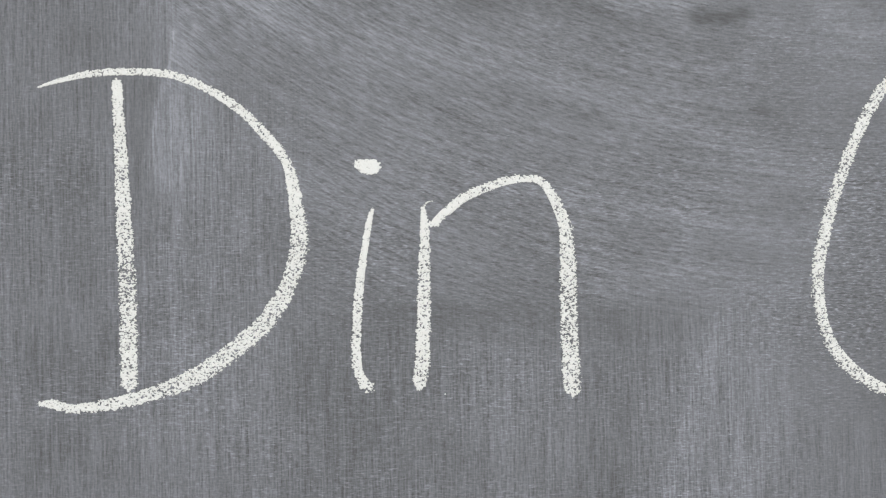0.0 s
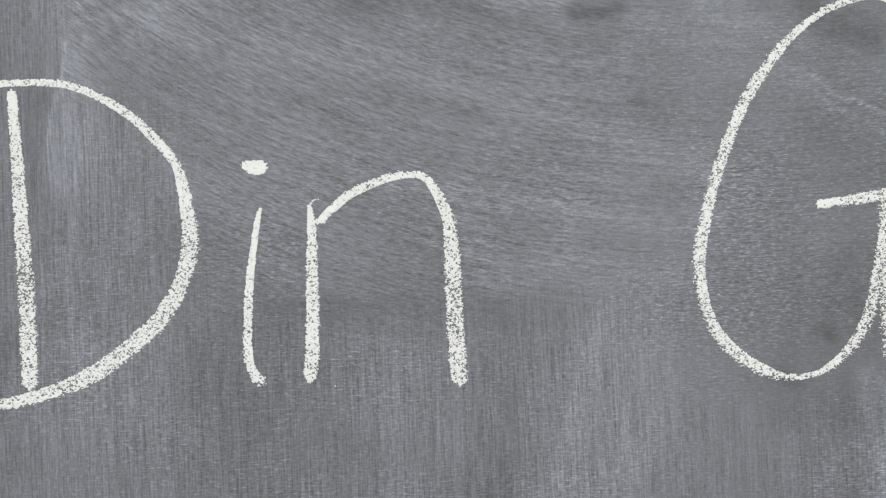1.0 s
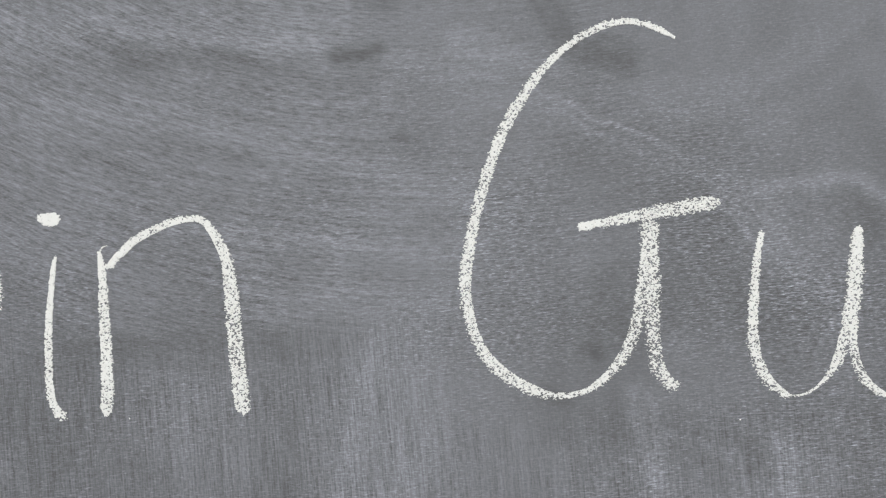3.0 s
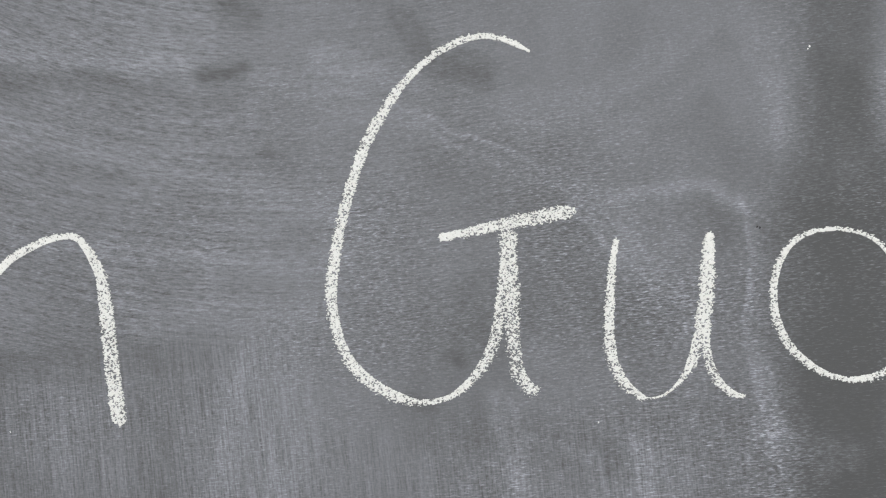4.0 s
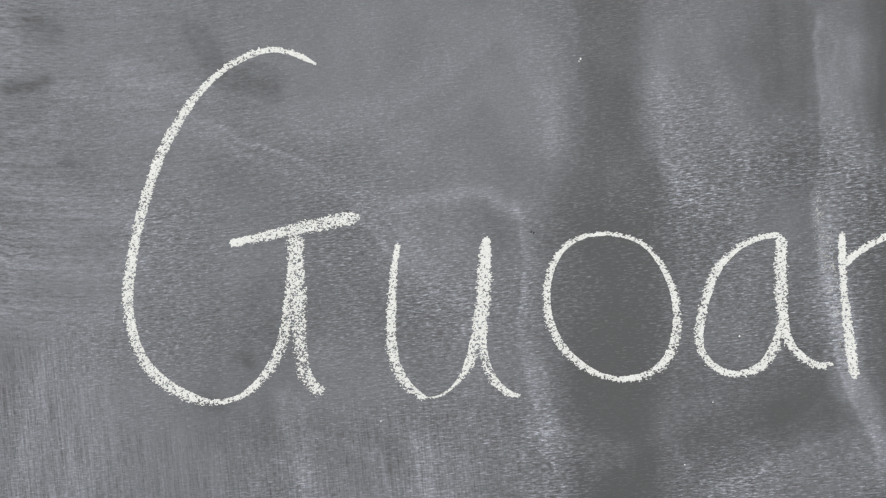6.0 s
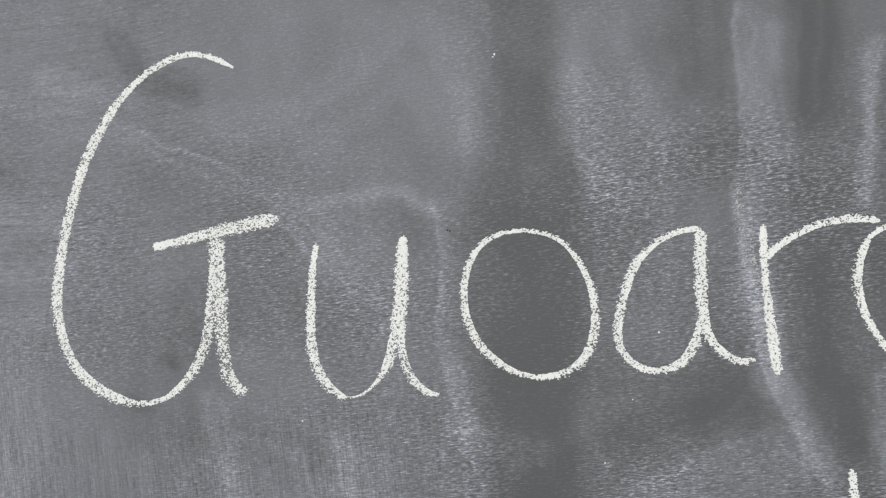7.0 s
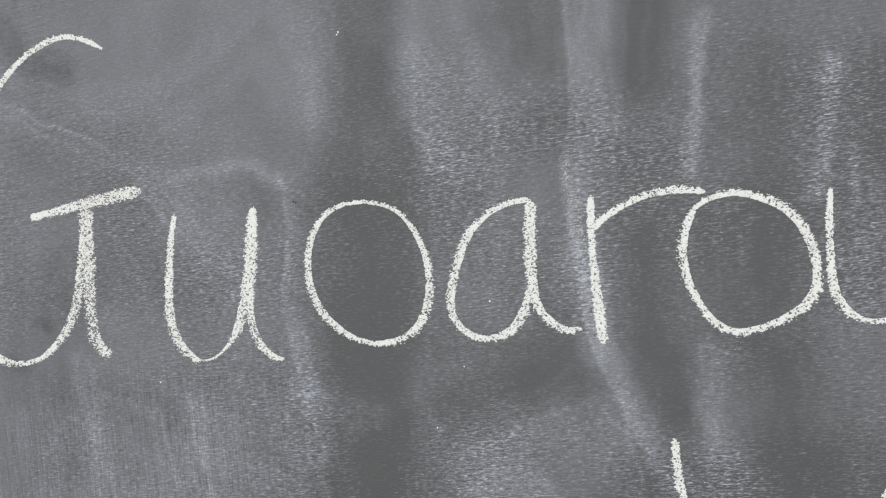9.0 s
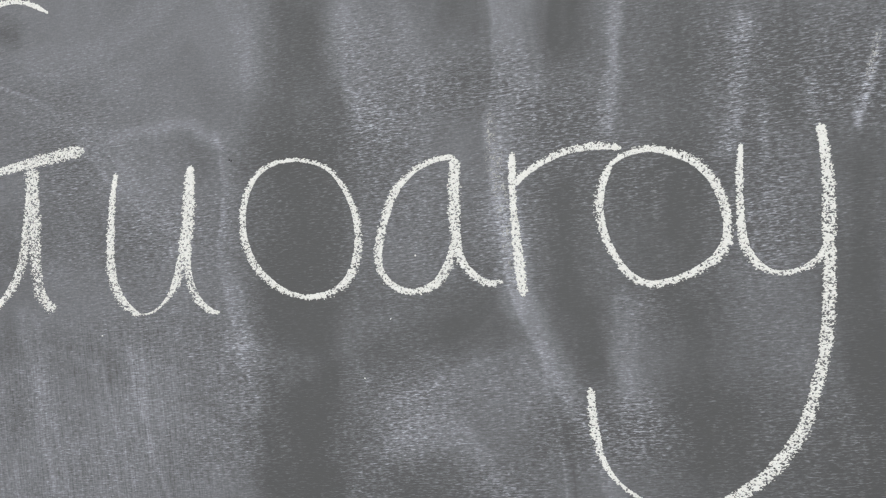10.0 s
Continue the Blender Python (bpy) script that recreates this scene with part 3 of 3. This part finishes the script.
letter("large white chalk capital letter G with crossbar",
       bowl=[(312.9, 100.0, 1.4), (306.8, 103.9, 3.1), (300.1, 107.7, 3.4), (290.5, 110.6, 3.6), (279.1, 109.1, 3.9), (266.0, 103.9, 4.0), (253.9, 95.5, 4.2), (243.1, 84.6, 5.1), (233.5, 71.9, 5.7), (225.3, 58.5, 5.7), (218.2, 42.1, 5.7), (210.8, 21.5, 5.7), (206.6, 4.8, 6.0), (203.9, -10.5, 6.0), (205.0, -26.2, 5.7), (208.9, -40.6, 5.7), (217.7, -52.5, 6.0), (229.8, -61.3, 5.7), (242.2, -65.9, 3.7), (254.9, -65.4, 3.1), (263.7, -61.5, 3.9), (274.3, -52.5, 5.3), (281.7, -40.5, 6.1), (285.9, -26.9, 6.1), (288.7, -10.3, 5.0), (290.4, 3.6, 2.8)],
       crossbar=[(259.5, 13.8, 4.6), (270.0, 14.6, 4.8), (284.2, 16.5, 5.6), (298.3, 18.1, 6.7), (312.4, 19.7, 6.7), (326.4, 20.7, 7.0)],
       spur=[(293.8, 15.0, 8.9), (292.9, 0.6, 8.9), (292.3, -13.4, 8.4), (291.5, -27.3, 7.5), (291.0, -41.6, 7.0), (291.5, -52.8, 7.2), (294.7, -60.9, 6.7), (298.9, -64.5, 5.6), (302.3, -63.4, 2.8)])
letter("white chalk letter u with a curled foot",
       cup=[(345.4, 5.6, 3.5), (342.4, -6.3, 4.1), (339.7, -22.7, 5.0), (337.7, -39.3, 5.5), (338.2, -53.2, 5.5), (342.3, -64.0, 5.5), (349.1, -71.1, 3.8), (354.5, -72.9, 1.6), (361.4, -71.5, 1.6), (368.7, -66.5, 2.5), (375.5, -57.6, 4.9), (379.5, -48.0, 6.0), (383.1, -34.5, 6.5), (386.2, -20.9, 5.4), (388.7, -7.3, 2.7)],
       stem=[(390.5, 4.7, 3.8), (388.4, -4.5, 6.5), (386.2, -20.9, 7.1), (384.5, -34.6, 6.2), (383.1, -48.3, 4.6), (383.8, -59.4, 4.9), (388.1, -68.8, 4.6), (394.7, -74.5, 3.2), (400.1, -75.4, 1.4)])
letter("round white chalk letter o, thinly drawn",
       left_arc=[(449.7, 0.8, 2.4), (436.7, -0.0, 2.9), (426.5, -5.5, 3.5), (419.4, -16.7, 3.8), (416.6, -30.3, 4.3), (418.1, -44.1, 4.6), (425.1, -57.5, 4.3), (436.4, -67.1, 3.2), (448.0, -71.8, 3.2)],
       right_arc=[(447.0, -71.7, 2.9), (460.6, -71.0, 4.0), (471.8, -64.8, 4.8), (478.1, -53.0, 5.0), (479.8, -39.5, 4.5), (477.8, -25.7, 3.7), (471.1, -11.4, 2.9), (461.9, -3.0, 2.7), (448.6, 0.9, 2.4)])
letter("white chalk letter a with a trailing tail",
       bowl=[(533.0, -7.8, 2.9), (523.3, -8.3, 3.2), (512.7, -12.0, 3.5), (504.1, -18.2, 4.4), (497.2, -28.1, 4.8), (492.0, -41.5, 4.8), (488.8, -55.8, 4.5), (491.2, -65.3, 4.2), (498.0, -71.7, 3.8), (506.6, -74.2, 4.1), (517.2, -71.1, 4.6), (524.7, -62.7, 5.2), (528.7, -51.1, 3.7)],
       stem=[(533.2, -8.7, 5.8), (531.5, -25.6, 6.3), (530.1, -42.6, 6.0), (530.2, -54.1, 4.9), (532.5, -62.8, 4.6), (537.9, -69.0, 4.0), (544.3, -73.0, 3.7), (551.1, -73.1, 3.1)])
letter("white chalk letter r with a long arm",
       stem=[(562.2, -9.6, 4.0), (560.8, -23.3, 4.2), (560.2, -37.4, 4.2), (560.2, -54.2, 5.0), (560.5, -68.3, 5.6), (560.8, -80.1, 5.0)],
       arm=[(561.1, -25.4, 4.5), (567.8, -20.2, 3.9), (578.0, -15.3, 3.6), (587.9, -12.0, 3.8), (598.9, -11.2, 4.0), (608.3, -11.8, 4.0), (613.9, -13.6, 3.2)])
letter("wide white chalk letter o touching its neighbour",
       upper_arc=[(607.8, -21.4, 2.4), (615.7, -17.1, 3.2), (626.5, -15.4, 3.7), (636.7, -18.1, 4.1), (646.8, -23.6, 4.6), (653.7, -31.4, 4.8), (657.8, -41.3, 4.8), (659.9, -53.6, 5.3)],
       lower_arc=[(659.8, -52.5, 5.0), (658.5, -62.8, 5.3), (652.3, -71.0, 4.8), (642.4, -76.5, 4.1), (631.8, -79.8, 3.9), (621.0, -80.3, 3.9), (612.3, -75.1, 4.0), (606.6, -66.1, 4.0), (602.4, -54.7, 4.3), (601.2, -41.8, 4.5), (603.4, -31.1, 4.5), (608.4, -21.2, 3.2)])
letter("white chalk letter y with a long hooked tail",
       cup=[(668.8, -18.3, 2.5), (667.1, -30.4, 3.8), (665.8, -43.6, 3.8), (665.2, -56.8, 4.5), (665.8, -66.2, 4.5), (669.9, -74.6, 4.2), (677.3, -80.0, 3.2), (685.9, -80.3, 2.9), (694.8, -77.2, 3.6), (700.2, -71.0, 3.4), (702.7, -60.8, 1.9)],
       tail=[(703.8, -13.6, 4.4), (704.9, -24.4, 4.8), (704.8, -40.1, 6.2), (703.5, -55.6, 6.7), (702.2, -71.2, 5.8), (700.6, -86.6, 6.0), (698.8, -102.1, 6.2), (695.5, -117.4, 6.0), (690.9, -132.7, 5.8), (684.6, -149.5, 6.3), (675.6, -163.1, 6.4), (664.1, -174.4, 6.2), (652.1, -182.3, 5.8), (636.2, -189.7, 5.1), (620.8, -190.0, 3.4), (608.4, -183.3, 2.4), (597.4, -174.3, 2.6), (591.0, -163.1, 3.7), (588.8, -150.7, 4.8), (588.3, -139.7, 4.6), (588.8, -128.4, 4.0)])


def smear(label, sparse, *lines):
    """What a wiped stroke leaves: scattered grains of chalk on the crests of the weave."""
    thing = tagged(new("chalk_smear"), label, "chalk smear", "chalk smears on the board")
    for knots in lines:
        stroke("streak", knots, thing, 0.0, sparse)


smear("long upright smear of wiped chalk beside the letter r", 0.2,
      [(554, 12, 4), (553, -5, 8), (554, -25, 9), (556, -45, 8), (557, -62, 8), (559, -78, 5)])
smear("short slanting chalk smear beside the letter y", 0.3, [(733, 26, 3), (729, 14, 4), (726, 4, 3)])


# ---- crumbs of chalk and grit on the board ----
def crumbs(name, spots, size, mat, label):
    """Tiny lumps that cling to the board."""
    bm = bmesh.new()
    rng = random.Random(4)
    for x, z in spots:
        lump = bmesh.ops.create_icosphere(bm, subdivisions=1, radius=size * rng.uniform(0.6, 1.1) / 1000)["verts"]
        for v in lump:
            v.co = Vector((v.co.x * rng.uniform(0.7, 1.3) + x / 1000, v.co.y * 0.4, v.co.z * rng.uniform(0.7, 1.3) + ORIGIN_Z + z / 1000))
    me = bpy.data.meshes.new(name)
    bm.to_mesh(me)
    bm.free()
    me.materials.append(mat)
    return tagged(new(name, me), label, "chalk dust", kind="stuff")


SOLID = plain_material("chalk_crumb", (0.7, 0.7, 0.67), (0.84, 0.84, 0.82), 300, 0.95)
crumbs("chalk_crumbs", [(328.7, -82.5), (492.5, -86.5), (34.6, -64.0), (508.5, -55.4), (444.2, 87.6), (445.1, 88.6), (476.0, -115.7), (5.5, 38.3)], 0.55, SOLID, "loose white chalk crumbs clinging to the chalkboard")
crumbs("grit_fleck", [(413.7, 4.3), (412.5, 4.9)], 0.8, SOOT, "dark fleck of grit on the chalkboard")
